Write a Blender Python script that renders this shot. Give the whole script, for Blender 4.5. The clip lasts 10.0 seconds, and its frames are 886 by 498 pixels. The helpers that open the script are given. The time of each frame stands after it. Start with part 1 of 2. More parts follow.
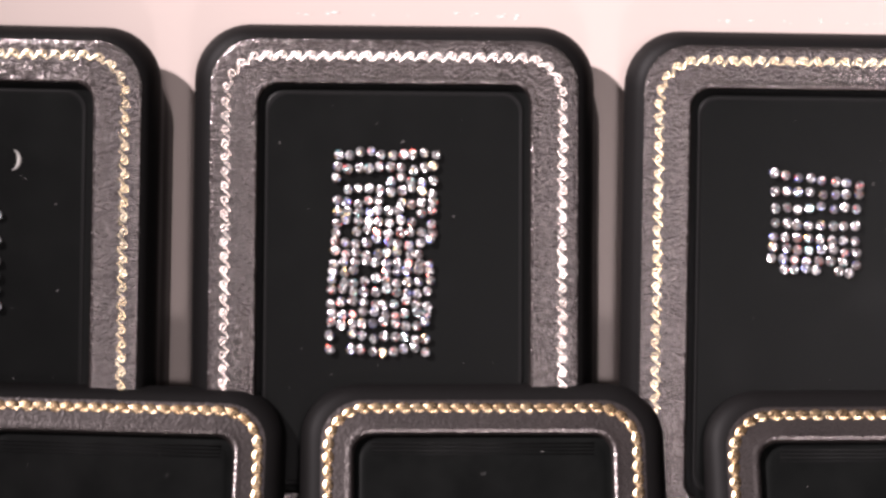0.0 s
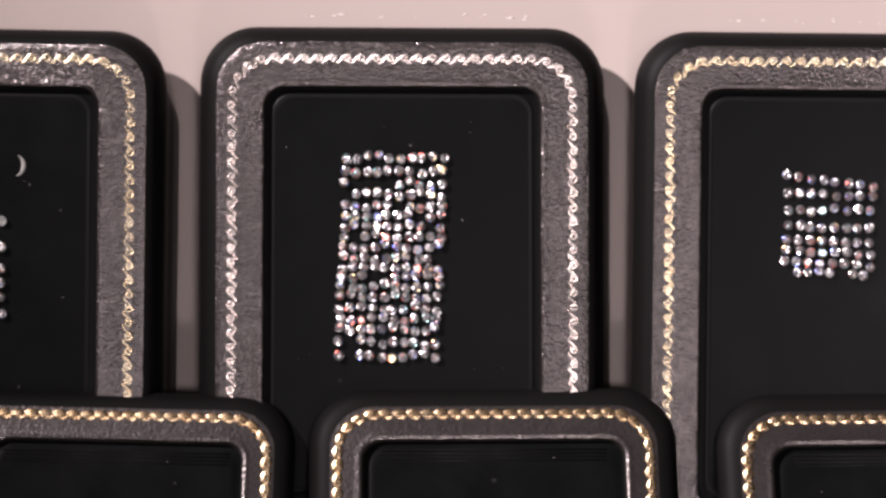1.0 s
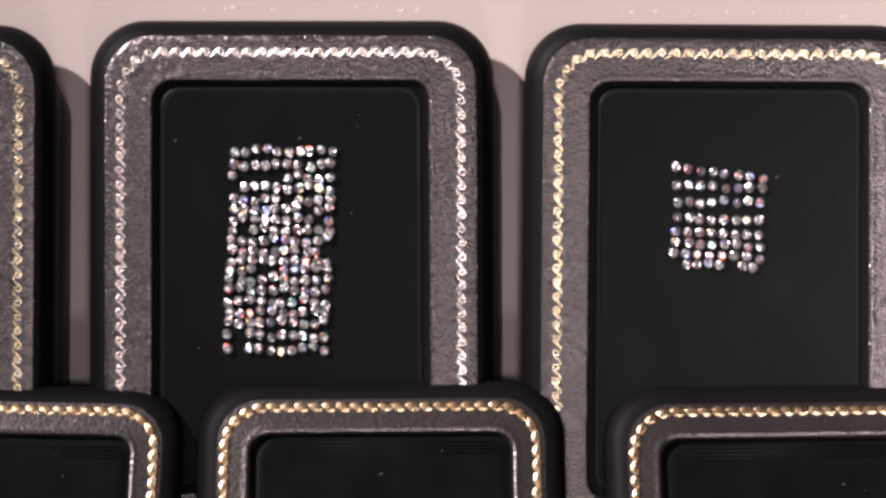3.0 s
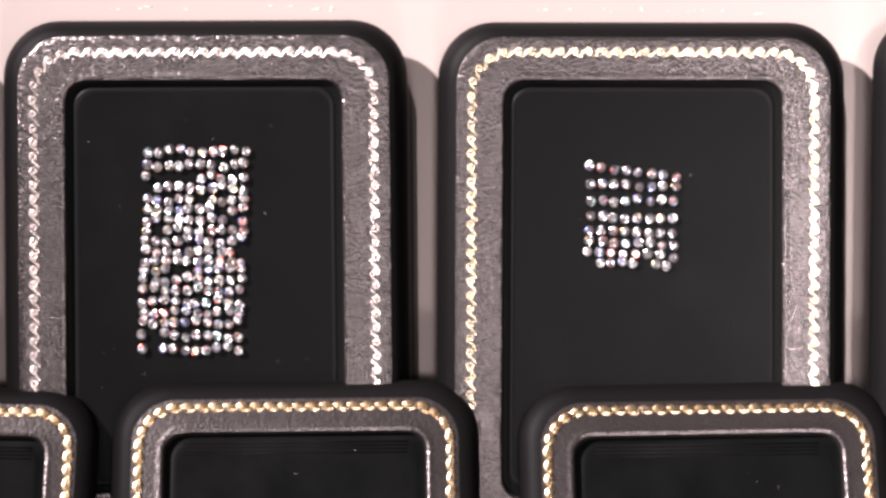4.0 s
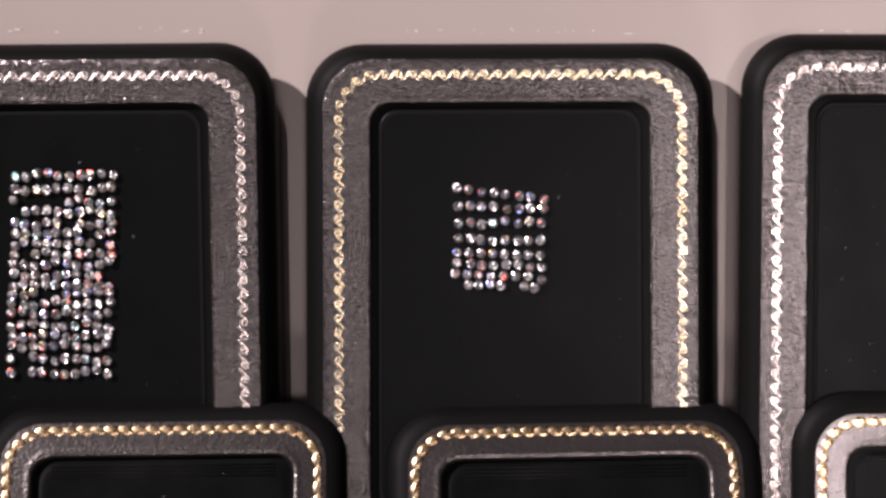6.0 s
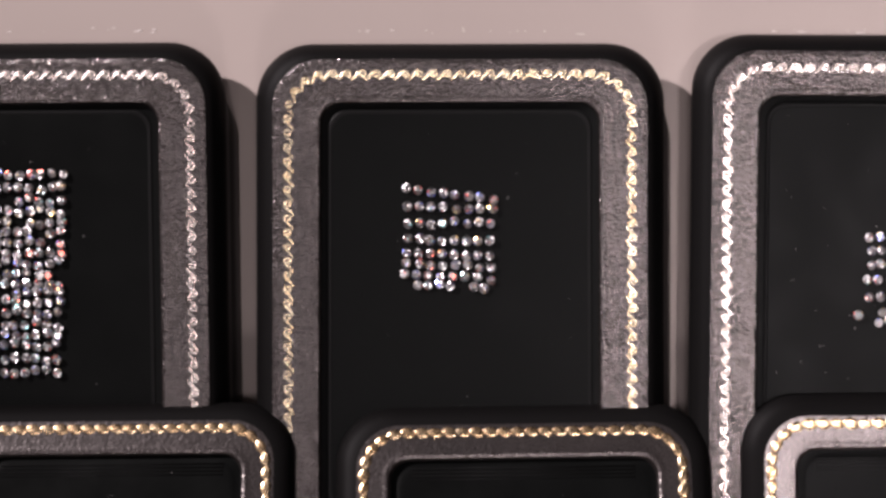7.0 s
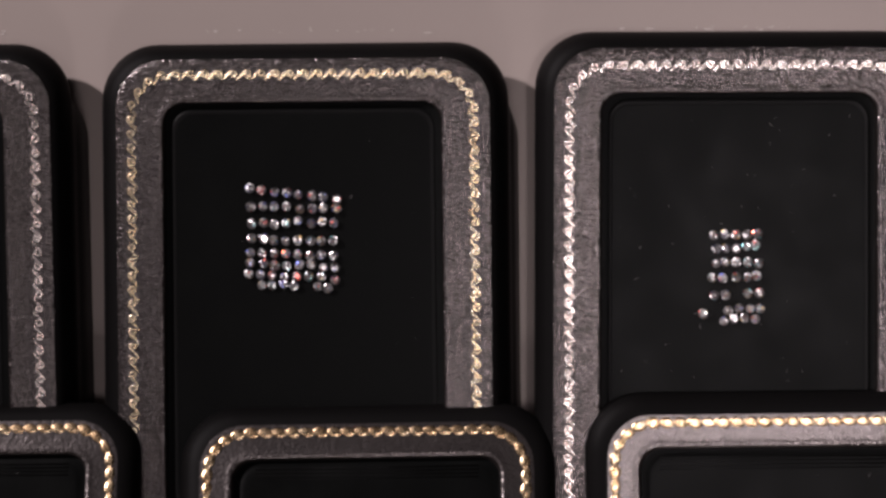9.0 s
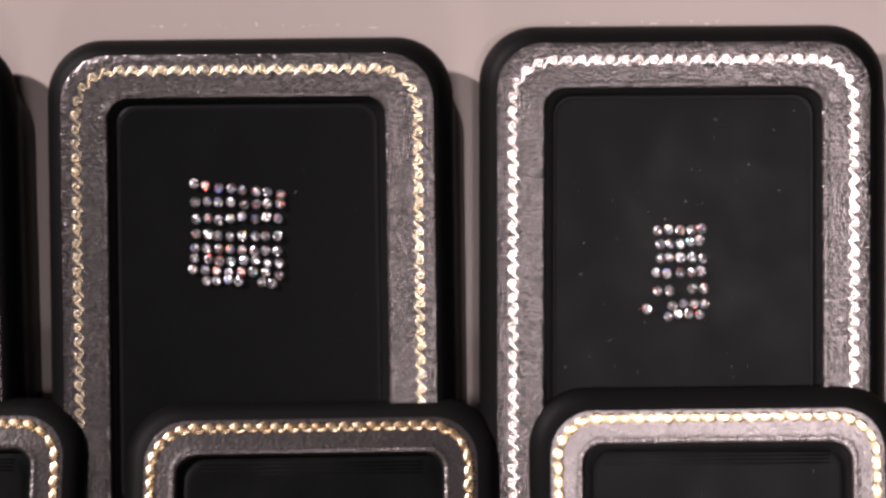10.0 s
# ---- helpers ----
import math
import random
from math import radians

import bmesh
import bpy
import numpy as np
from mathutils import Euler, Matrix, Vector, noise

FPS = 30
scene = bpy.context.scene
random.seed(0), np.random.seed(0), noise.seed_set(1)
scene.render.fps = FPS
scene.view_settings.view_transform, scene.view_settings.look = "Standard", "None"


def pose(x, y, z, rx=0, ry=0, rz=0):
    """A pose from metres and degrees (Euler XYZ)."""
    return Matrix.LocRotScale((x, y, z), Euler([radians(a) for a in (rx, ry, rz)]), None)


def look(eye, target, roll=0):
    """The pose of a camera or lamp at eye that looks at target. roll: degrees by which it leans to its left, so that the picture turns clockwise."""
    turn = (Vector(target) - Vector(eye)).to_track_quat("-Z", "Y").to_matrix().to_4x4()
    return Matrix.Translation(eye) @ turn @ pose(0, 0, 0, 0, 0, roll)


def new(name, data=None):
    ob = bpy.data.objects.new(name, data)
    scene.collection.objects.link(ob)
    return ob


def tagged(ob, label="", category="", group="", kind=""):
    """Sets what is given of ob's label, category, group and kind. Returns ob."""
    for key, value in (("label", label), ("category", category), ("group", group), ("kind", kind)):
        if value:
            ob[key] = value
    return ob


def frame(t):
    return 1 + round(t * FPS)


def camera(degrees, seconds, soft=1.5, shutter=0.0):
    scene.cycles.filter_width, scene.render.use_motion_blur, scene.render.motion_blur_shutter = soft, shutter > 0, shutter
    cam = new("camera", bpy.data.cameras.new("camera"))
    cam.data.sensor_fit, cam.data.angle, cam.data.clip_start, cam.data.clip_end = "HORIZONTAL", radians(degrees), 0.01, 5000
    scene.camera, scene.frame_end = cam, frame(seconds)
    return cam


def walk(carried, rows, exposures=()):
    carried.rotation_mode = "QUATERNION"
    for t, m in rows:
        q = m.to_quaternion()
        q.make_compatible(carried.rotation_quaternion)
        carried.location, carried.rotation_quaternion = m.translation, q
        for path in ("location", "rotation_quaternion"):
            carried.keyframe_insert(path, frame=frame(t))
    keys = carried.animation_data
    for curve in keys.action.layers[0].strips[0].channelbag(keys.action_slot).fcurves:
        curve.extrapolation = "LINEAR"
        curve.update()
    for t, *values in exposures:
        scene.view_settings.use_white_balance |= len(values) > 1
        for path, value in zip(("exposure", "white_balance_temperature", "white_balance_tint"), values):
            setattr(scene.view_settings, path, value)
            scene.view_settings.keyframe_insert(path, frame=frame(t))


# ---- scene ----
cam = camera(22.0, 10.0, soft=3.0)
# the display board leans back; its own axes are x right, y up the board, z out of the board
BOARD = pose(0, 0, 1.05, 60, 0, 0)
ROWS = [
    (0.0, -0.06871, -0.04238, 0.53958, -0.043, -1.554, 0.936),
    (0.5, -0.07081, -0.04064, 0.53391, -0.251, -1.549, 0.962),
    (1.0, -0.06985, -0.03869, 0.53379, -0.332, -1.458, 0.632),
    (1.5, -0.06487, -0.03774, 0.53416, -0.460, -1.293, 0.480),
    (2.0, -0.05614, -0.03728, 0.53427, -0.597, -0.924, 0.555),
    (2.5, -0.04533, -0.03650, 0.53443, -0.706, -0.480, 0.613),
    (4.0, -0.01537, -0.02520, 0.53505, -1.949, -0.439, 0.250),
    (4.5, -0.00667, -0.02153, 0.53506, -2.355, -0.366, 0.248),
    (5.0, 0.00200, -0.01784, 0.53459, -2.625, -0.219, 0.172),
    (5.5, 0.01142, -0.01360, 0.53463, -2.684, -0.125, -0.009),
    (7.0, 0.03948, -0.01575, 0.53387, -2.403, 0.984, 0.129),
    (7.5, 0.05312, -0.01658, 0.53387, -2.406, 1.501, -0.029),
    (8.0, 0.06737, -0.01582, 0.53321, -2.275, 1.938, -0.034),
    (8.5, 0.08031, -0.01595, 0.53211, -2.277, 2.335, -0.184),
    (9.0, 0.09138, -0.01537, 0.53142, -2.477, 2.756, -0.210),
    (9.5, 0.10120, -0.01369, 0.53068, -2.743, 3.128, -0.262),
    (10.0, 0.11080, -0.01147, 0.52958, -3.039, 3.497, -0.301),
]
EXPOSURES = [(0.0, 0.62), (0.5, 0.35), (1.0, 0.05), (1.5, -0.65), (2.0, -0.08), (2.5, -0.05), (3.0, 0.02), (3.8, 0.65), (4.0, 0.63), (4.5, -0.7), (5.0, -0.15), (5.5, -0.4), (7.0, -0.57), (7.5, -1.1), (8.0, -1.35), (8.5, -0.6), (9.0, -1.45), (9.5, -0.35), (10.0, -0.6)]
walk(cam, [(t, BOARD @ pose(x, y, z, rx, ry, rz)) for t, x, y, z, rx, ry, rz in ROWS], EXPOSURES)


# ---- light ----
world = bpy.data.worlds.new("world")
scene.world = world
world.use_nodes = True
world.node_tree.nodes["Background"].inputs["Color"].default_value = (0.9, 0.8, 0.75, 1)
world.node_tree.nodes["Background"].inputs["Strength"].default_value = 0.015


def area_lamp(name, eye, target, size, watts, colour):
    data = bpy.data.lights.new(name, "AREA")
    data.shape, data.size, data.energy, data.color = "DISK", size, watts, colour
    ob = new(name, data)
    ob.matrix_world = BOARD @ look(eye, target)
    return ob


def spot_lamp(name, eye, target, cone, radius, watts, colour):
    data = bpy.data.lights.new(name, "SPOT")
    data.energy, data.color, data.shadow_soft_size = watts, colour, radius
    data.spot_size, data.spot_blend = radians(cone), 1.0
    ob = new(name, data)
    ob.matrix_world = BOARD @ look(eye, target)
    return ob


WARM = (1.0, 0.88, 0.91)
# the key lamp stands up and to one side and throws the cases' shadows on the board
spot_lamp("spot_light", (-0.80, 0.62, 0.66), (0.30, 0.0, 0.0), 42, 0.025, 185, WARM)
# an unseen narrow lamp, added to brighten the last cases of both rows
spot_lamp("sheen_fill", (0.31, -0.09, 1.0), (0.165, -0.05, 0.0), 15, 0.08, 30, WARM)
# unseen lamps added in front of the board for sheen on leather and foil
area_lamp("sheen_fill", (0.07, -0.12, 1.0), (0.03, -0.06, 0.0), 0.20, 1.5, WARM)
area_lamp("sheen_fill", (-0.25, -0.10, 1.0), (-0.05, -0.04, 0.0), 0.10, 0.3, WARM)
# added low in front so that the openings' raised seams catch light
area_lamp("sheen_fill", (0.05, -0.75, 0.62), (0.03, -0.04, 0.0), 0.12, 2.0, WARM)


# ---- materials ----
def material(name):
    m = bpy.data.materials.new(name)
    m.use_nodes = True
    nt = m.node_tree
    return m, nt, nt.nodes["Principled BSDF"]


def node(nt, kind, **inputs):
    n = nt.nodes.new(kind)
    for key, value in inputs.items():
        n.inputs[key.replace("_", " ")].default_value = value
    return n


def noise_at(nt, scale, detail=4.0, rough=0.6):
    tc = nt.nodes.new("ShaderNodeTexCoord")
    n = node(nt, "ShaderNodeTexNoise", Scale=scale, Detail=detail, Roughness=rough)
    nt.links.new(tc.outputs["Object"], n.inputs["Vector"])
    return n


def ramp(nt, source, low, high, a, b):
    r = nt.nodes.new("ShaderNodeMapRange")
    r.inputs["From Min"].default_value, r.inputs["From Max"].default_value = low, high
    r.inputs["To Min"].default_value, r.inputs["To Max"].default_value = a, b
    nt.links.new(source, r.inputs["Value"])
    return r.outputs["Result"]


def mix_colour(nt, factor, a, b):
    m = nt.nodes.new("ShaderNodeMix")
    m.data_type = "RGBA"
    m.inputs[6].default_value, m.inputs[7].default_value = (*a, 1), (*b, 1)
    nt.links.new(factor, m.inputs[0])
    return m.outputs[2]


def bump(nt, height, strength, distance, normal=None):
    b = node(nt, "ShaderNodeBump", Strength=strength, Distance=distance)
    nt.links.new(height, b.inputs["Height"])
    if normal is not None:
        nt.links.new(normal, b.inputs["Normal"])
    return b.outputs["Normal"]


def leather(name="black_leather", relief=1.0, rough=0.18):
    """Black grained leather: pebbles of two sizes, fine pores and shallow dents."""
    m, nt, p = material(name)
    tc = nt.nodes.new("ShaderNodeTexCoord")
    warp = noise_at(nt, 500.0, 2.0)
    push = nt.nodes.new("ShaderNodeVectorMath")
    push.operation = "MULTIPLY_ADD"
    push.inputs[1].default_value = (0.0004, 0.0004, 0.0004)
    nt.links.new(warp.outputs["Color"], push.inputs[0])
    nt.links.new(tc.outputs["Object"], push.inputs[2])
    pebbles = []
    for scale in (1350.0, 2500.0):
        g = node(nt, "ShaderNodeTexVoronoi", Scale=scale)
        nt.links.new(push.outputs[0], g.inputs["Vector"])
        pebbles.append(g)
    fine, wide = noise_at(nt, 3000.0), noise_at(nt, 90.0)
    nt.links.new(mix_colour(nt, ramp(nt, wide.outputs["Fac"], 0.3, 0.7, 0, 1), (0.008, 0.0068, 0.0066), (0.014, 0.0115, 0.011)), p.inputs["Base Color"])
    nt.links.new(ramp(nt, fine.outputs["Fac"], 0.3, 0.7, rough, rough + 0.08), p.inputs["Roughness"])
    p.inputs["IOR"].default_value = 1.8
    p.inputs["Specular IOR Level"].default_value = 0.9
    p.inputs["Specular Tint"].default_value = (1.0, 0.90, 0.88, 1)
    n1 = bump(nt, pebbles[0].outputs["Distance"], 0.28 * relief, 0.0004)
    n2 = bump(nt, pebbles[1].outputs["Distance"], 0.32 * relief, 0.00025, n1)
    n3 = bump(nt, fine.outputs["Fac"], 0.12 * relief, 0.0002, n2)
    nt.links.new(bump(nt, wide.outputs["Fac"], 0.12, 0.001, n3), p.inputs["Normal"])
    return m


def case_side():
    m, nt, p = material("black_case_cloth")
    fine = noise_at(nt, 1500.0)
    nt.links.new(mix_colour(nt, fine.outputs["Fac"], (0.016, 0.014, 0.0135), (0.026, 0.023, 0.022)), p.inputs["Base Color"])
    p.inputs["Roughness"].default_value = 0.45
    nt.links.new(bump(nt, fine.outputs["Fac"], 0.2, 0.0002), p.inputs["Normal"])
    return m


def foil(name, dark, light):
    m, nt, p = material(name)
    fine, wide = noise_at(nt, 2200.0), noise_at(nt, 160.0)
    nt.links.new(mix_colour(nt, ramp(nt, wide.outputs["Fac"], 0.35, 0.65, 0, 1), dark, light), p.inputs["Base Color"])
    p.inputs["Metallic"].default_value = 1.0
    nt.links.new(ramp(nt, fine.outputs["Fac"], 0.3, 0.7, 0.20, 0.33), p.inputs["Roughness"])
    nt.links.new(bump(nt, fine.outputs["Fac"], 0.25, 0.0002), p.inputs["Normal"])
    return m


def black_panel():
    m, nt, p = material("black_glossy_panel")
    wide, fine = noise_at(nt, 60.0), noise_at(nt, 900.0)
    nt.links.new(mix_colour(nt, ramp(nt, wide.outputs["Fac"], 0.4, 0.7, 0, 1), (0.0028, 0.0031, 0.0030), (0.0042, 0.0046, 0.0044)), p.inputs["Base Color"])
    nt.links.new(ramp(nt, wide.outputs["Fac"], 0.35, 0.7, 0.36, 0.46), p.inputs["Roughness"])
    p.inputs["Specular IOR Level"].default_value = 0.06
    nt.links.new(bump(nt, fine.outputs["Fac"], 0.01, 0.0001), p.inputs["Normal"])
    return m


def pale_board():
    m, nt, p = material("pale_satin_board")
    wide, fine = noise_at(nt, 12.0), noise_at(nt, 700.0)
    nt.links.new(mix_colour(nt, wide.outputs["Fac"], (0.36, 0.306, 0.282), (0.41, 0.350, 0.322)), p.inputs["Base Color"])
    nt.links.new(ramp(nt, fine.outputs["Fac"], 0.3, 0.7, 0.36, 0.42), p.inputs["Roughness"])
    p.inputs["IOR"].default_value = 1.5
    p.inputs["Specular Tint"].default_value = (1.0, 0.90, 0.86, 1)
    p.inputs["Specular IOR Level"].default_value = 0.4
    nt.links.new(bump(nt, fine.outputs["Fac"], 0.04, 0.0003), p.inputs["Normal"])
    return m


def plain(name, colour, rough, scale=6.0):
    m, nt, p = material(name)
    n = noise_at(nt, scale)
    nt.links.new(mix_colour(nt, n.outputs["Fac"], tuple(c * 0.9 for c in colour), colour), p.inputs["Base Color"])
    p.inputs["Roughness"].default_value = rough
    return m


def diamond_glass():
    """Glass with mirror-bright inner facets: sectors of turned normals, a few painted with tints of fire."""
    m, nt, p = material("diamond")
    nt.nodes.remove(p)
    out = nt.nodes["Material Output"]
    tc, info, geo = nt.nodes.new("ShaderNodeTexCoord"), nt.nodes.new("ShaderNodeObjectInfo"), nt.nodes.new("ShaderNodeNewGeometry")
    # facets as seen through the table: sixteen sectors in three rings, each with its own tilt
    split = nt.nodes.new("ShaderNodeSeparateXYZ")
    nt.links.new(tc.outputs["Object"], split.inputs[0])

    def sum_(kind, a, b):
        n = nt.nodes.new("ShaderNodeMath")
        n.operation = kind
        for socket, value in zip(n.inputs, (a, b)):
            if isinstance(value, float):
                socket.default_value = value
            else:
                nt.links.new(value, socket)
        return n.outputs[0]

    ring_ = sum_("FLOOR", sum_("MULTIPLY", sum_("SQRT", sum_("ADD", sum_("MULTIPLY", split.outputs[0], split.outputs[0]), sum_("MULTIPLY", split.outputs[1], split.outputs[1])), 0.0), 2.9), 0.0)
    sector = sum_("FLOOR", sum_("ADD", sum_("MULTIPLY", sum_("ARCTAN2", split.outputs[1], split.outputs[0]), 8.0 / math.pi), sum_("MULTIPLY", ring_, 0.5)), 0.0)
    facet = nt.nodes.new("ShaderNodeCombineXYZ")
    for socket, value in zip(facet.inputs, (sector, ring_, sum_("MULTIPLY", info.outputs["Random"], 977.0))):
        nt.links.new(value, socket)
    cells = nt.nodes.new("ShaderNodeTexWhiteNoise")
    nt.links.new(facet.outputs[0], cells.inputs["Vector"])
    sub = nt.nodes.new("ShaderNodeVectorMath")
    sub.operation = "SUBTRACT"
    sub.inputs[1].default_value = (0.5, 0.5, 0.5)
    nt.links.new(cells.outputs["Color"], sub.inputs[0])
    mul = nt.nodes.new("ShaderNodeVectorMath")
    mul.operation = "SCALE"
    mul.inputs["Scale"].default_value = 1.15
    nt.links.new(sub.outputs[0], mul.inputs[0])
    add = nt.nodes.new("ShaderNodeVectorMath")
    nt.links.new(geo.outputs["Normal"], add.inputs[0])
    nt.links.new(mul.outputs[0], add.inputs[1])
    unit = nt.nodes.new("ShaderNodeVectorMath")
    unit.operation = "NORMALIZE"
    nt.links.new(add.outputs[0], unit.inputs[0])
    pick = nt.nodes.new("ShaderNodeTexWhiteNoise")
    nt.links.new(cells.outputs["Color"], pick.inputs["Vector"])
    fire = nt.nodes.new("ShaderNodeValToRGB")
    fire.color_ramp.interpolation = "CONSTANT"
    stops = [(0.0, (0.95, 0.93, 0.94)), (0.84, (1.0, 0.16, 0.12)), (0.90, (1.0, 0.70, 0.28)), (0.94, (0.22, 0.28, 1.0)), (0.975, (0.35, 0.95, 1.0))]
    ends = fire.color_ramp.elements
    ends[0].position, ends[0].color = stops[0][0], (*stops[0][1], 1)
    ends[1].position, ends[1].color = stops[1][0], (*stops[1][1], 1)
    for place_, colour in stops[2:]:
        ends.new(place_).color = (*colour, 1)
    nt.links.new(pick.outputs["Value"], fire.inputs["Fac"])
    mirror = node(nt, "ShaderNodeBsdfGlossy", Roughness=0.31)
    nt.links.new(fire.outputs["Color"], mirror.inputs["Color"])
    nt.links.new(unit.outputs[0], mirror.inputs["Normal"])
    # the cut facets themselves flash as a whole, each stone's tint of fire painted in
    flash = node(nt, "ShaderNodeBsdfGlossy", Roughness=0.09)
    tint = nt.nodes.new("ShaderNodeValToRGB")
    tint.color_ramp.interpolation = "CONSTANT"
    hues = [(0.0, (1.0, 0.98, 0.95)), (0.52, (1.0, 0.16, 0.10)), (0.66, (1.0, 0.74, 0.32)), (0.80, (0.22, 0.30, 1.0)), (0.92, (0.45, 1.0, 0.95))]
    marks = tint.color_ramp.elements
    for mark, (at_, hue) in zip(marks, hues):
        mark.position, mark.color = at_, (*hue, 1)
    for at_, hue in hues[2:]:
        marks.new(at_).color = (*hue, 1)
    nt.links.new(info.outputs["Random"], tint.inputs["Fac"])
    nt.links.new(tint.outputs["Color"], flash.inputs["Color"])
    glass = node(nt, "ShaderNodeBsdfGlass", IOR=2.42, Roughness=0.0)
    # a grey put in for the light scattered back by the many inner facets
    veil = node(nt, "ShaderNodeBsdfDiffuse", Color=(0.17, 0.16, 0.165, 1))
    nt.links.new(unit.outputs[0], veil.inputs["Normal"])

    def blend(factor, a, b):
        mix = nt.nodes.new("ShaderNodeMixShader")
        mix.inputs[0].default_value = factor
        nt.links.new(a.outputs[0], mix.inputs[1])
        nt.links.new(b.outputs[0], mix.inputs[2])
        return mix

    surface = blend(0.27, blend(0.54, blend(0.50, glass, veil), mirror), flash)
    nt.links.new(surface.outputs[0], out.inputs["Surface"])
    return m


GOLD = foil("gold_foil", (0.95, 0.74, 0.45), (1.0, 0.86, 0.62))
AMBER = foil("amber_gold_foil", (0.88, 0.58, 0.31), (0.98, 0.76, 0.49))
ROSE = foil("rose_silver_foil", (0.95, 0.80, 0.72), (1.0, 0.90, 0.84))
SOFT = leather("smooth_black_leather", 0.45, 0.25)
RIM = plain("black_satin_edge", (0.005, 0.005, 0.005), 0.42, 300.0)
# smooth rolled edge, darker than the leather: its shade is put into the colour
ROLL_SHADE = plain("matte_black_roll_shade", (0.0045, 0.0042, 0.0042), 0.55, 400.0)
ROLL_SHADE.node_tree.nodes["Principled BSDF"].inputs["Specular IOR Level"].default_value = 0.07
RIM.node_tree.nodes["Principled BSDF"].inputs["Specular IOR Level"].default_value = 0.14
LEATHER, SIDE, PANEL, PALE, DIAMOND = leather(), case_side(), black_panel(), pale_board(), diamond_glass()
DUST = plain("pale_dust", (0.46, 0.44, 0.43), 0.9, 500.0)
ROOM = plain("grey_wall_paint", (0.07, 0.06, 0.06), 0.9)
FLOOR = plain("dark_carpet", (0.04, 0.035, 0.035), 0.95, 40.0)


# ---- mesh helpers ----
def mesh_object(name, bm, mat, smooth=True):
    me = bpy.data.meshes.new(name)
    bm.to_mesh(me)
    bm.free()
    me.materials.append(mat)
    if smooth:
        me.polygons.foreach_set("use_smooth", [True] * len(me.polygons))
    return new(name, me)


def part(name, bm, mat, parent, label="", smooth=True):
    ob = mesh_object(name, bm, mat, smooth)
    ob.parent = parent
    if label:
        ob["label"] = label
    return ob


def slab(x0, x1, y0, y1, z0, z1, bevel=0.0):
    bm = bmesh.new()
    bmesh.ops.create_cube(bm, size=1.0)
    for v in bm.verts:
        v.co = Vector(((x0 + x1) / 2 + v.co.x * (x1 - x0), (y0 + y1) / 2 + v.co.y * (y1 - y0), (z0 + z1) / 2 + v.co.z * (z1 - z0)))
    if bevel:
        bmesh.ops.bevel(bm, geom=bm.edges[:], offset=bevel, segments=2, affect="EDGES")
    return bm


MM = 0.001


def outline(half_top, half_low, top, low, radius, steps=10, side=14):
    """Points round a rectangle with round corners that widens a little downwards, and the outward way at each."""
    centres = [(half_top - radius, top - radius, 0), (-half_top + radius, top - radius, 90), (-half_low + radius, low + radius, 180), (half_low - radius, low + radius, 270)]
    pts = []
    for cx, cy, start in centres:
        for i in range(steps + 1):
            a = radians(start + 90 * i / steps)
            pts.append((Vector((cx + radius * math.cos(a), cy + radius * math.sin(a))), Vector((math.cos(a), math.sin(a)))))
    out = []
    for i, (p, n) in enumerate(pts):
        q, m = pts[(i + 1) % len(pts)]
        out.append((p, n))
        if (q - p).length > radius:
            for k in range(1, side):
                out.append((p.lerp(q, k / side), n.lerp(m, k / side).normalized()))
    return out


def sweep(bm, rings, close_first=False, close_last=False):
    """Quads between rings of points of equal number."""
    made = [[bm.verts.new(p) for p in ring] for ring in rings]
    n = len(made[0])
    for a, b in zip(made, made[1:]):
        for i in range(n):
            bm.faces.new((a[i], a[(i + 1) % n], b[(i + 1) % n], b[i]))
    if close_first:
        bm.faces.new(made[0][::-1])
    if close_last:
        bm.faces.new(made[-1])
    bmesh.ops.recalc_face_normals(bm, faces=bm.faces[:])
    return bm


def scroll_motif(width, pitch):
    """The middle line of one wave of a running scroll, which rises and curls in at its crest, along x."""
    pts = []
    for i in range(9):
        u = i / 8
        pts.append(Vector((-pitch * 0.72 + u * pitch * 0.80, -width * 0.44 * math.cos(math.pi * u) * (0.85 + 0.15 * u))))
    for i in range(1, 10):
        a = radians(90 - i * 35)
        r = width * 0.37 * (1 - 0.075 * i)
        pts.append(Vector((pitch * 0.08 + 1.05 * r * math.cos(a), width * 0.08 + r * math.sin(a))))
    return pts


def along(path):
    """The length of a closed path, and a function that gives the point and outward way at a length along it."""
    lengths = [0.0]
    for (p, _), (q, _) in zip(path, path[1:] + path[:1]):
        lengths.append(lengths[-1] + (q - p).length)

    def place(t):
        t %= lengths[-1]
        i = max(k for k in range(len(path)) if lengths[k] <= t)
        (p, n), (q, m) = path[i], path[(i + 1) % len(path)]
        u = (t - lengths[i]) / max(lengths[i + 1] - lengths[i], 1e-9)
        return p.lerp(q, u), n.lerp(m, u).normalized()

    return lengths[-1], place


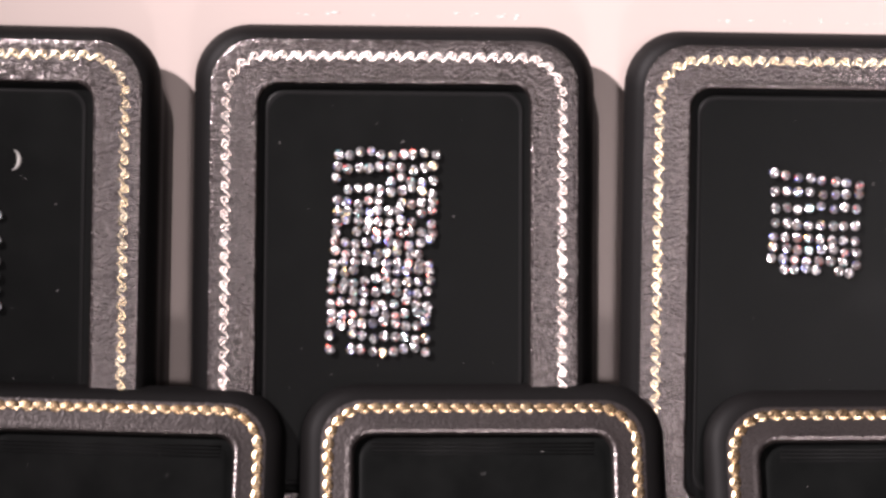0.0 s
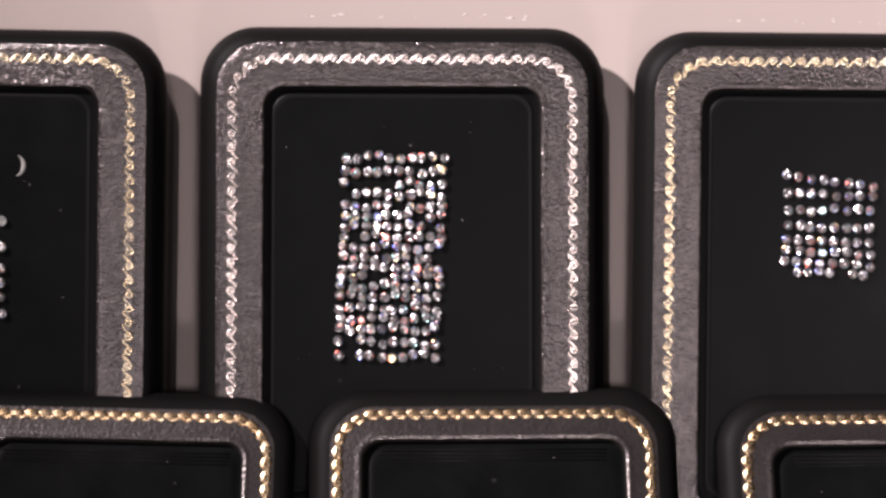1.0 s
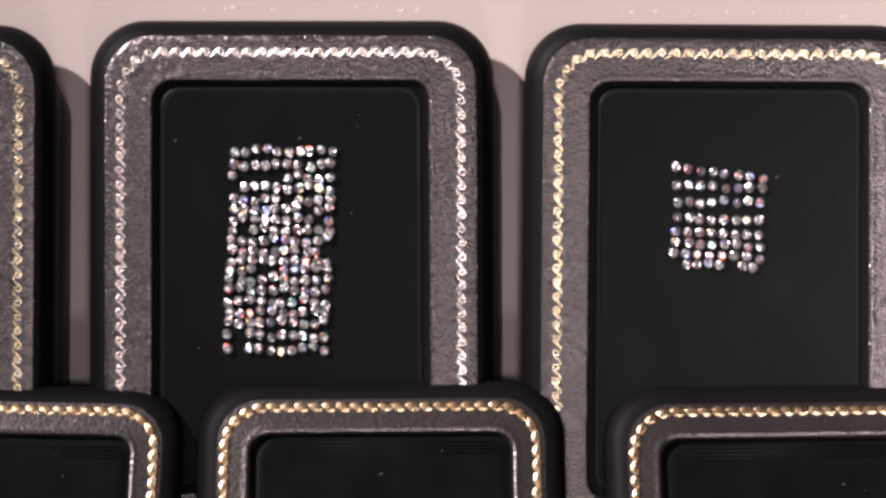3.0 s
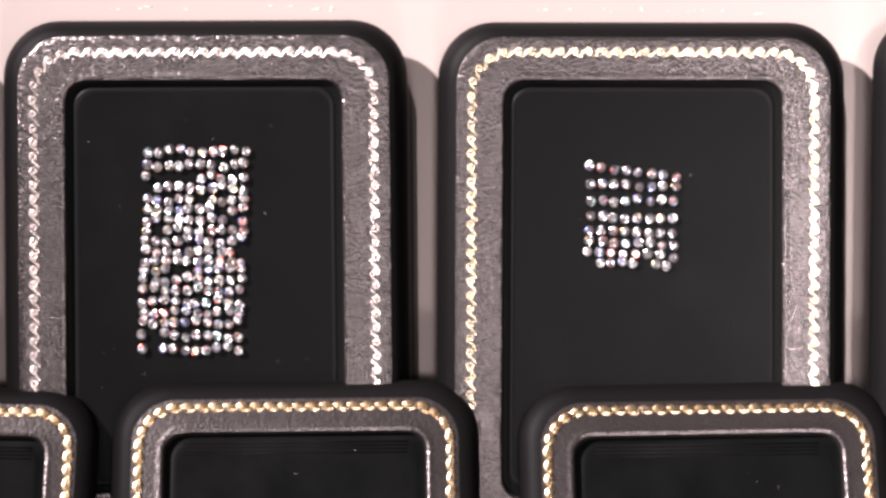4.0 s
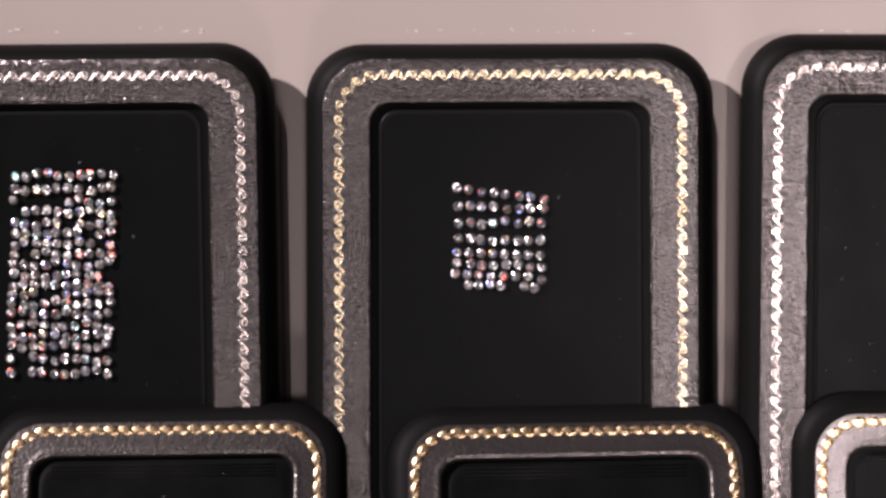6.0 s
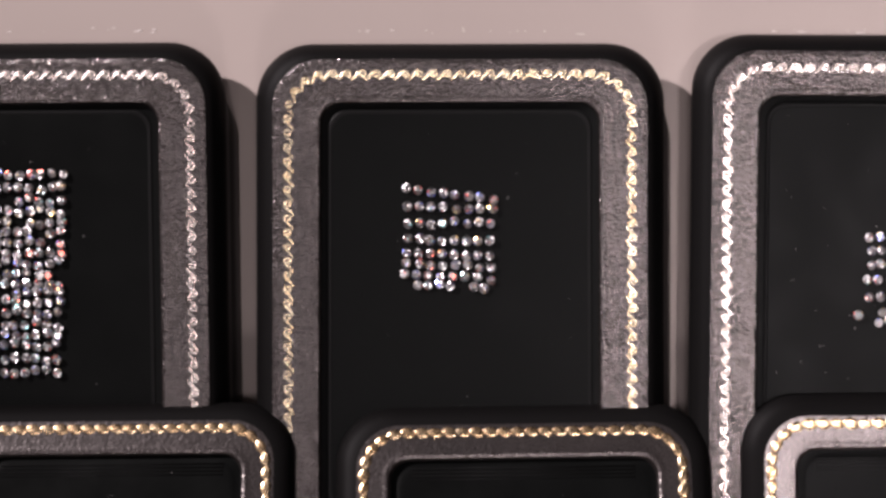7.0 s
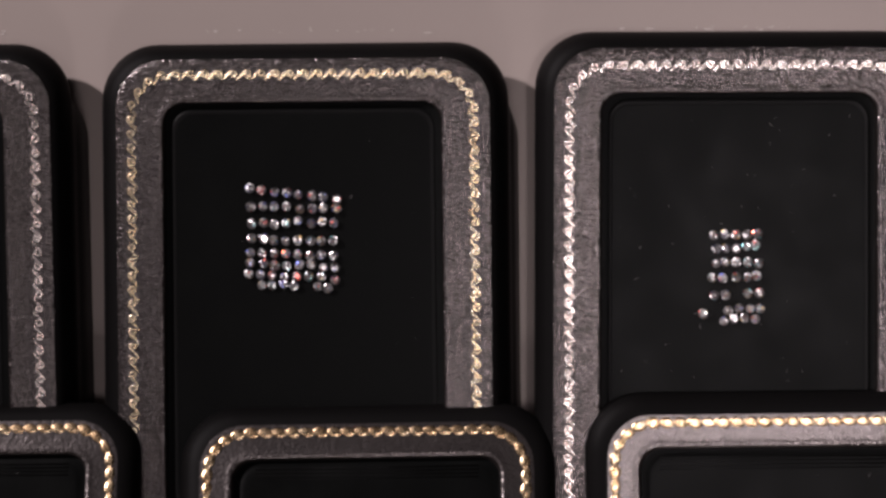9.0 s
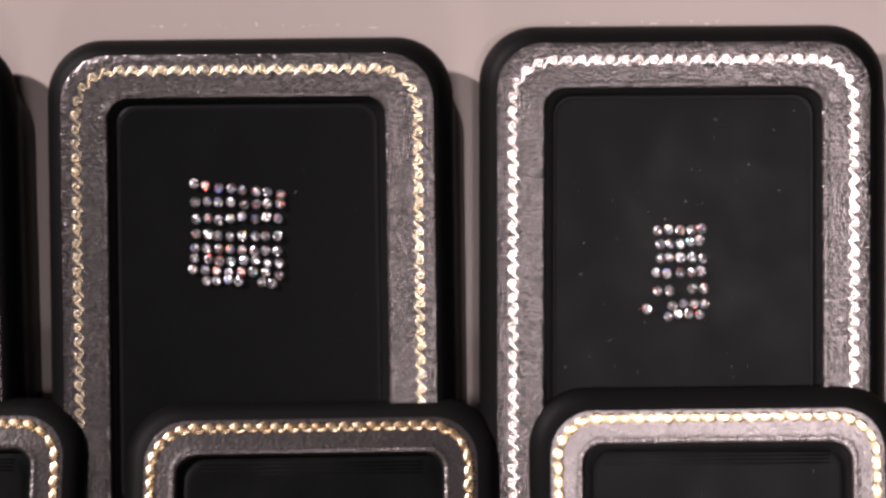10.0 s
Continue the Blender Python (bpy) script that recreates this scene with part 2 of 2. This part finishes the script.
def bead_band(path, pitch, width, height, lift):
    """Raised almond-shaped foil beads, end to end along a closed path."""
    total, place = along(path)
    count = round(total / pitch)
    step = total / count
    rng = random.Random(8)
    verts, faces = [], []
    for k in range(count):
        base, half_w = len(verts), width / 2 * rng.uniform(0.88, 1.08)
        rise = height * rng.uniform(0.8, 1.2)
        for i in range(9):
            u = i / 8 * 2 - 1
            w = half_w * (0.15 + 0.85 * max(math.cos(u * math.pi / 2), 0.0) ** 0.6)
            top = rise * (0.30 + 0.70 * max(math.cos(u * math.pi / 2), 0.0) ** 0.8)
            for off, z in ((-1, 0.0), (-0.82, 0.5), (-0.55, 0.85), (-0.2, 0.98), (0.15, 0.90), (0.5, 0.97), (0.8, 0.55), (1, 0.0)):
                # the stamp is slanted, so that each bead leans into the next
                p, n = place((k + 0.5 + u * 0.56 + off * 0.06) * step)
                p = p + n * off * w
                verts.append((p.x, p.y, lift + top * z))
        for i in range(8):
            for j in range(7):
                a = base + 8 * i + j
                faces.append((a, a + 1, a + 9, a + 8))
    return verts, faces


def trim_band(path, pitch, width, thick, height, lift):
    """Raised foil scrolls that run along a closed path."""
    total, place = along(path)
    count = round(total / pitch)
    step = total / count
    motif = scroll_motif(width, step)
    verts, faces = [], []
    rng = random.Random(5)
    for k in range(count):
        fat = thick * rng.uniform(0.8, 1.25)
        base = len(verts)
        for i, c in enumerate(motif):
            d = (motif[min(i + 1, len(motif) - 1)] - motif[max(i - 1, 0)]).normalized()
            side = Vector((-d.y, d.x))
            w = fat * (0.6 + 0.35 * math.sin(math.pi * min(i / 9, 1.0)) if i < 9 else (0.85 if i < len(motif) - 3 else 1.3))
            for off, z in ((-w / 2, 0.0), (-w * 0.4, height * 0.55), (0.0, height), (w * 0.4, height * 0.55), (w / 2, 0.0)):
                e = c + side * off
                p, n = place((k + 0.5) * step - e.x)
                p = p + n * e.y
                verts.append((p.x, p.y, lift + z))
        for i in range(len(motif) - 1):
            for j in range(4):
                a = base + 5 * i + j
                faces.append((a, a + 1, a + 6, a + 5))
    return verts, faces


def display_case(name, at, turn, scale, flare, half, trim, opening, top, low, thick, lean, yaw, shear, pitch, height, stroke, line, label, group, beaded=False, dusty=False):
    """A flat leather-covered display case: body, padded frame, stamped gold line, recessed black panel.
    at: the middle of its gold line's top, on its face."""
    case = new(name)
    tagged(case, label, "display case", group)
    s = MM * scale
    rise_outer, rise_in = top
    # padded frame: from the outer side over the round edge to the raised seam round the opening
    lip, deep = half - opening, min(thick - 0.6, 5.8)
    roll = [(0.0, -1.0), (0.35, -0.76), (1.1, -0.48), (1.9, -0.27), (2.7, -0.15), (3.4, -0.085), (4.1, -0.042), (4.8, -0.016), (5.5, -0.004), (6.0, 0.0)]
    edge = 8 if beaded else 7
    roll_prof = [(0.5, -deep - 0.5)] + [(x, z * deep) for x, z in roll[:edge]]
    prof = [(x, z * deep) for x, z in roll[edge - 1:]] + [(lip - 2.2, 0.0), (lip - 1.6, 0.05), (lip - 1.15, 0.13), (lip - 0.8, 0.13), (lip - 0.5, 0.06), (lip - 0.25, -0.12), (lip - 0.08, -0.45), (lip, -1.1), (lip + 0.15, -2.2)]
    hide = SOFT if beaded else LEATHER
    for name_, line_, mat_, words in (("rolled_edge", roll_prof, ROLL_SHADE, "smooth matte black rolled edge"), ("frame", prof, hide, "padded black leather frame")):
        bm = bmesh.new()
        rings = []
        for inset, z in line_:
            f = inset / lip
            up = rise_outer + (rise_in - rise_outer) * f
            dn = low + f * (rise_outer - rise_in)
            rings.append([(p.x * s, p.y * s, z * MM) for p, _ in outline(half - inset, half - inset + flare, up, dn, 13.0 - 8.5 * f)])
        sweep(bm, rings)
        part(name_, bm, mat_, case, words)
    # body behind the frame
    bm = bmesh.new()
    body_rings = []
    for u, grow in ((0.0, -1.0), (0.06, -1.6), (0.10, -1.4), (0.45, -1.0), (0.50, -1.5), (0.55, -1.0), (0.97, -1.0), (1.0, -1.4)):
        z = -3.0 - (thick - 3.0) * u
        body_rings.append([(p.x * s + shear[0] * u * MM, p.y * s + shear[1] * u * MM, z * MM) for p, _ in outline(half + grow, half + grow + flare, rise_outer + grow, low - grow, 12.5)])
    sweep(bm, body_rings, True, True)
    part("body", bm, SIDE, case, "black cloth-covered case body with a lid seam")
    # recessed panel with a raised rounded lip just inside the opening
    bm = bmesh.new()
    rings = []
    for inset, z in ((-0.4, -1.9), (1.2, -1.9), (1.6, -1.80), (2.0, -1.74), (2.6, -1.72), (3.4, -1.72)):
        rings.append([(p.x * s, p.y * s, z * MM) for p, _ in outline(opening - inset, opening - inset + flare, rise_in - inset, low + (rise_outer - rise_in) + inset, 4.5)])
    sweep(bm, rings, False, True)
    part("panel", bm, PANEL, case, "glossy black recessed panel")
    if not beaded:
        bm = bmesh.new()
        rings = []
        for inset, z in ((1.5, -1.85), (1.6, -1.68), (1.75, -1.60), (1.95, -1.58), (2.2, -1.63), (2.5, -1.74)):
            rings.append([(p.x * s, p.y * s, z * MM) for p, _ in outline(opening - inset, opening - inset + flare, rise_in - inset, low + (rise_outer - rise_in) + inset, 4.2)])
        sweep(bm, rings)
        part("panel_rim", bm, RIM, case, "thin dark satin edge round the panel")
    # gold line
    f = (half - trim) / (half - opening)
    path = outline(trim, trim + flare, 0.0, low + f * (rise_outer - rise_in), 9.0)
    path = [(p * s, n) for p, n in path]
    if beaded:
        verts, faces = bead_band(path, pitch * MM, height * MM, 0.26 * MM, 0.01 * MM)
    else:
        verts, faces = trim_band(path, pitch * MM, height * MM, stroke * MM, 0.038 * MM, 0.02 * MM)
    me = bpy.data.meshes.new("scroll_trim")
    me.from_pydata(verts, [], faces)
    me.materials.append(line)
    trim_ob = new("scroll_trim", me)
    trim_ob.parent = case
    trim_ob["label"] = "stamped gold border" if line is not ROSE else "stamped pinkish silver scroll border"
    # creases where the leather is joined, one on each side
    for side, y in ((-1, -60.0), (1, -54.9)):
        bm = bmesh.new()
        rng = random.Random(int(side * 7 + at[0]))
        x0, x1 = opening + 2.4, half - 6.3
        rows_ = []
        for k in range(13):
            x = (x0 + (x1 - x0) * k / 12) * side
            yy = y + rng.uniform(-0.12, 0.12)
            rows_.append([bm.verts.new((x * s, (yy + o) * s, h * MM)) for o, h in ((-0.35, -0.08), (0.0, 0.20), (0.10, -0.08))])
        for a, b in zip(rows_, rows_[1:]):
            for j in range(2):
                bm.faces.new((a[j], a[j + 1], b[j + 1], b[j]))
        part("crease", bm, hide, case)
    # dust and lint on the panel
    rng = random.Random(int(at[0] * 3 + 400))
    for k in range(64 if dusty else 26):
        bm = bmesh.new()
        x, y = rng.uniform(-opening + 4, opening - 4), rng.uniform(low + 18, rise_in - 4)
        size, a = rng.choice((0.05, 0.06, 0.08, 0.12)), rng.uniform(0, math.pi)
        long = size * rng.choice((1, 1, 1.3, 5))
        bmesh.ops.create_icosphere(bm, subdivisions=1, radius=1.0)
        for v in bm.verts:
            e = Vector((v.co.x * long, v.co.y * size * (0.3 if long > size * 2 else 1)))
            v.co = Vector(((x + e.x * math.cos(a) - e.y * math.sin(a)) * s, (y + e.x * math.sin(a) + e.y * math.cos(a)) * s, (-1.69 + 0.03 * v.co.z) * MM))
        part("lint", bm, DUST, case)
    case.matrix_world = BOARD @ pose(at[0] * MM, at[1] * MM, at[2] * MM, lean, yaw, turn)
    return case


# ---- the display ----
board = mesh_object("backdrop", slab(-0.9, 0.9, -0.30, 0.45, -0.02, 0.0, 0.003), PALE, False)
board.matrix_world = BOARD
tagged(board, "pale pinkish satin display board behind the cases", "display board", kind="structure")

LABEL = "black leather gem case with gold scroll border"
BACK = [(-166.6, 0.6, 1.0, -1.0, -0.3, 7.2, GOLD), (-66.2, 1.6, 1.004, 0.0, 0.5, 7.7, ROSE), (34.3, 2.1, 1.013, 0.0, 0.2, 7.2, GOLD), (133.5, 3.6, 0.992, 3.0, 0.0, 8.0, ROSE)]
for x, y, scale, yaw, turn, rise, line in BACK:
    display_case("gem_case", (x, y, 14.0), turn, scale, 0.35, 46.3, 38.5, 31.2, (rise, -6.3), -114.0, 14.0, 0.0, yaw, (3.2, -9.0), 3.25, 2.3, 0.52, line,
                                   (LABEL if line is GOLD else LABEL.replace("gold", "silver")) + " on a pale board", "rear row of gem cases", dusty=x > 100)
FRONT = [(-129.9, -80.0, 0.962, -0.75, 0.0, -18.0), (-44.8, -78.8, 0.998, 0.85, 0.0, -18.0), (48.9, -79.0, 1.022, 1.1, 0.0, -18.0), (140.9, -76.6, 1.010, 0.4, 3.0, -4.0)]
for x, y, scale, turn, yaw, lean in FRONT:
    case = display_case("gem_case", (x, y, 17.2), turn, scale, 0.2, 41.9, 35.4, 29.6, (6.7, -5.9), -100.0, 4.2, lean, yaw, (0.0, 0.0), 3.15, 2.5, 0.52, AMBER,
                 LABEL.replace("scroll", "beaded") + " before others", "front row of gem cases", True)
    # thin edges of the stacked liner that show along the top of the panel
    for k in range(4):
        bm = slab(-25.5 * MM, 25.5 * MM, (-8.1 - 0.85 * k) * MM, (-7.8 - 0.85 * k) * MM, -1.9 * MM, (-1.50 - 0.04 * k) * MM, 0.1 * MM)
        part("liner_edge", bm, RIM, case)
bpy.context.view_layer.update()

# low ledges that carry the two rows
for name, y0, y1, z1 in (("ledge", -0.134, -0.1223, 0.010), ("ledge", -0.290, -0.1778, 0.085)):
    ob = mesh_object(name, slab(-0.85, 0.85, y0, y1, 0.0, z1, 0.001), PALE, False)
    ob.matrix_world = BOARD
    tagged(ob, "pale satin ledge along the display board", "ledge", kind="structure")
# pale specks modelled as the glints that the foil borders throw above the cases
GLINT = plain("pale_border_glint", (0.92, 0.88, 0.85), 0.25, 900.0)
glint_rng = random.Random(21)
for middle in (-64.0, 36.0, 134.0):
    for k in range(15):
        bm = bmesh.new()
        bmesh.ops.create_icosphere(bm, subdivisions=1, radius=1.0)
        x, y = middle + glint_rng.uniform(-27, 27), 12.8 + glint_rng.gauss(0, 0.35)
        long, wide = glint_rng.choice((0.12, 0.15, 0.3, 0.7, 1.3)), glint_rng.uniform(0.07, 0.13)
        for v in bm.verts:
            v.co = Vector(((x + v.co.x * long) * MM, (y + v.co.y * wide) * MM, 0.05 * v.co.z * MM))
        part("glint", bm, GLINT, board)


# ---- loose stones ----
def brilliant():
    """A round brilliant of radius 1, resting on its point at z = 0."""
    bm = bmesh.new()
    def ring(n, r, z, shift=0.0):
        return [bm.verts.new((r * math.cos(2 * math.pi * (i + shift) / n), r * math.sin(2 * math.pi * (i + shift) / n), z)) for i in range(n)]
    culet = bm.verts.new((0, 0, 0))
    half = ring(16, 0.55, 0.474)
    low = ring(16, 1.0, 0.862)
    high = ring(16, 1.0, 0.90)
    mid = ring(8, 0.80, 1.02, 0.5)
    table = ring(8, 0.56, 1.09)
    for i in range(16):
        j = (i + 1) % 16
        bm.faces.new((culet, half[j], half[i]))
        bm.faces.new((half[i], half[j], low[j], low[i]))
        bm.faces.new((low[i], low[j], high[j], high[i]))
    for i in range(8):
        j = (i + 1) % 8
        a, b, c = high[2 * i], high[2 * i + 1], high[(2 * i + 2) % 16]
        bm.faces.new((a, b, mid[i]))
        bm.faces.new((b, c, mid[i]))
        bm.faces.new((table[i], mid[i], table[j]))
        bm.faces.new((high[2 * i], mid[i], table[i]))
        bm.faces.new((mid[i], c, table[j]))
    bm.faces.new(table)
    bmesh.ops.recalc_face_normals(bm, faces=bm.faces[:])
    me = bpy.data.meshes.new("diamond")
    bm.to_mesh(me)
    bm.free()
    me.materials.append(DIAMOND)
    return me


STONE = brilliant()
stone_rng = random.Random(11)


def lay_stones(rows, group, jitter=0.45, sway=0.0, size=1.11, middle=0.0, yaw=0.0):
    """middle, yaw: of the case whose panel carries them, which may be turned a little. rows: y at the first stone, y at the last, x of the first, x of the last, stones, places left empty."""
    for y0, y1, x0, x1, n, gaps in rows:
        for k in range(n):
            if k in gaps:
                continue
            u = k / max(n - 1, 1)
            x = x0 + (x1 - x0) * u + stone_rng.uniform(-jitter, jitter)
            y = y0 + (y1 - y0) * u + sway * math.sin(1.3 * k + 0.7 * y0) + stone_rng.uniform(-jitter, jitter)
            ob = new("diamond", STONE)
            r = size * stone_rng.uniform(0.93, 1.05) * MM
            ob.matrix_world = BOARD @ pose(x * MM, y * MM, (12.32 - (x - middle) * math.tan(radians(yaw))) * MM, stone_rng.uniform(-14, 14), stone_rng.uniform(-14, 14), stone_rng.uniform(0, 360)) @ Matrix.Diagonal((r, r, r, 1))
            tagged(ob, "clear round brilliant-cut diamond lying on a black panel", "gemstone", group)


# large block of stones: nineteen uneven rows
big = []
row_y = [-20.9, -24.0, -26.9, -29.4, -32.0, -34.2, -36.5, -38.8, -41.2, -43.9, -46.0, -47.7, -50.3, -52.6, -55.4, -57.8, -60.1, -63.0, -66.3]
empty = {2: (1, 2, 3, 4), 3: (0,), 4: (5,), 5: (7,), 6: (8,), 7: (1,), 9: (9,), 11: (3, 4), 17: (1,), 18: (1,)}
for i, y in enumerate(row_y):
    lean_x = -1.5 * (y + 20.9) / -45.4
    big.append((y, y + 0.1, -78.7 + lean_x, -56.7 + lean_x, 10, empty.get(i, ())))
lay_stones(big, "large block of loose diamonds", 0.30, 0.35)
lay_stones([(-24.0, -26.0, 22.0, 41.9, 8, ()), (-27.8, -28.7, 22.4, 41.9, 8, ()), (-31.8, -31.4, 22.4, 41.6, 8, ()), (-35.4, -35.7, 22.6, 41.3, 8, ()),
            (-38.2, -39.3, 22.4, 41.3, 8, ()), (-40.9, -41.8, 22.4, 41.7, 8, ()), (-43.3, -44.4, 21.8, 41.4, 8, ()), (-45.8, -46.5, 24.8, 40.0, 7, (4,))],
           "square block of loose diamonds", 0.22, 0.10)
lay_stones([(-34.6, -34.6, 128.1, 137.7, 5, ()), (-37.8, -37.2, 128.0, 137.3, 5, ()), (-40.9, -40.8, 128.2, 137.7, 5, ()), (-44.2, -44.0, 127.7, 137.7, 5, ()),
            (-48.2, -47.7, 128.0, 137.9, 5, (2,)), (-51.4, -51.3, 130.9, 138.3, 4, ()), (-54.1, -53.7, 130.2, 137.1, 4, ()), (-52.3, -52.3, 125.7, 125.7, 1, ())],
           "small block of loose diamonds", 0.28, middle=133.5, yaw=3.0)
lay_stones([(y, y, -179.4, -156.8, 11, ()) for y in (-36.3, -42.6, -47.2, -50.4, -53.7, -57.4)], "loose diamonds in the far case", 0.3, middle=-166.6, yaw=-1.0)


# a pale curved crescent on the far case's panel
bm = bmesh.new()
curl = []
for k in range(13):
    a, w = radians(70 - 150 * k / 12), 0.10 + 0.42 * math.sin(math.pi * k / 12) ** 1.5
    c = Vector((-154.2 + 1.9 * math.cos(a), -23.6 + 2.4 * math.sin(a)))
    n = Vector((math.cos(a), math.sin(a)))
    curl.append([bm.verts.new(((c + n * o * w).x * MM, (c + n * o * w).y * MM, z * MM)) for o, z in ((-1, 12.5), (-0.4, 12.75), (0.5, 12.75), (1, 12.5))])
for a, b in zip(curl, curl[1:]):
    for j in range(3):
        bm.faces.new((a[j], b[j], b[j + 1], a[j + 1]))
fibre = mesh_object("fibre", bm, plain("pale_crescent", (0.34, 0.33, 0.31), 0.5, 900.0))
fibre.matrix_world = BOARD
tagged(fibre, "pale curved crescent on a black panel", "fibre")


# ---- the room around ----
def room_piece(name, x0, x1, y0, y1, z0, z1, mat, label):
    ob = mesh_object(name, slab(x0, x1, y0, y1, z0, z1), mat, False)
    tagged(ob, label, "wall", kind="structure")


room_piece("floor", -1.5, 1.5, -2.2, 1.0, -0.1, 0.0, FLOOR, "dark carpet floor of the showroom")
room_piece("ceiling", -1.5, 1.5, -2.2, 1.0, 2.5, 2.6, ROOM, "plain dark showroom ceiling")
room_piece("wall_north", -1.5, 1.5, 1.0, 1.1, 0.0, 2.5, ROOM, "plain dark showroom wall")
room_piece("wall_south", -1.5, 1.5, -2.3, -2.2, 0.0, 2.5, ROOM, "plain dark showroom wall")
room_piece("wall_west", -1.6, -1.5, -2.2, 1.0, 0.0, 2.5, ROOM, "plain dark showroom wall")
room_piece("wall_east", 1.5, 1.6, -2.2, 1.0, 0.0, 2.5, ROOM, "plain dark showroom wall")
counter = mesh_object("counter", slab(-0.95, 0.95, -0.40, 0.45, 0.0, 0.778, 0.006), FLOOR, False)
tagged(counter, "dark plain counter that carries the display board", "counter", kind="structure")
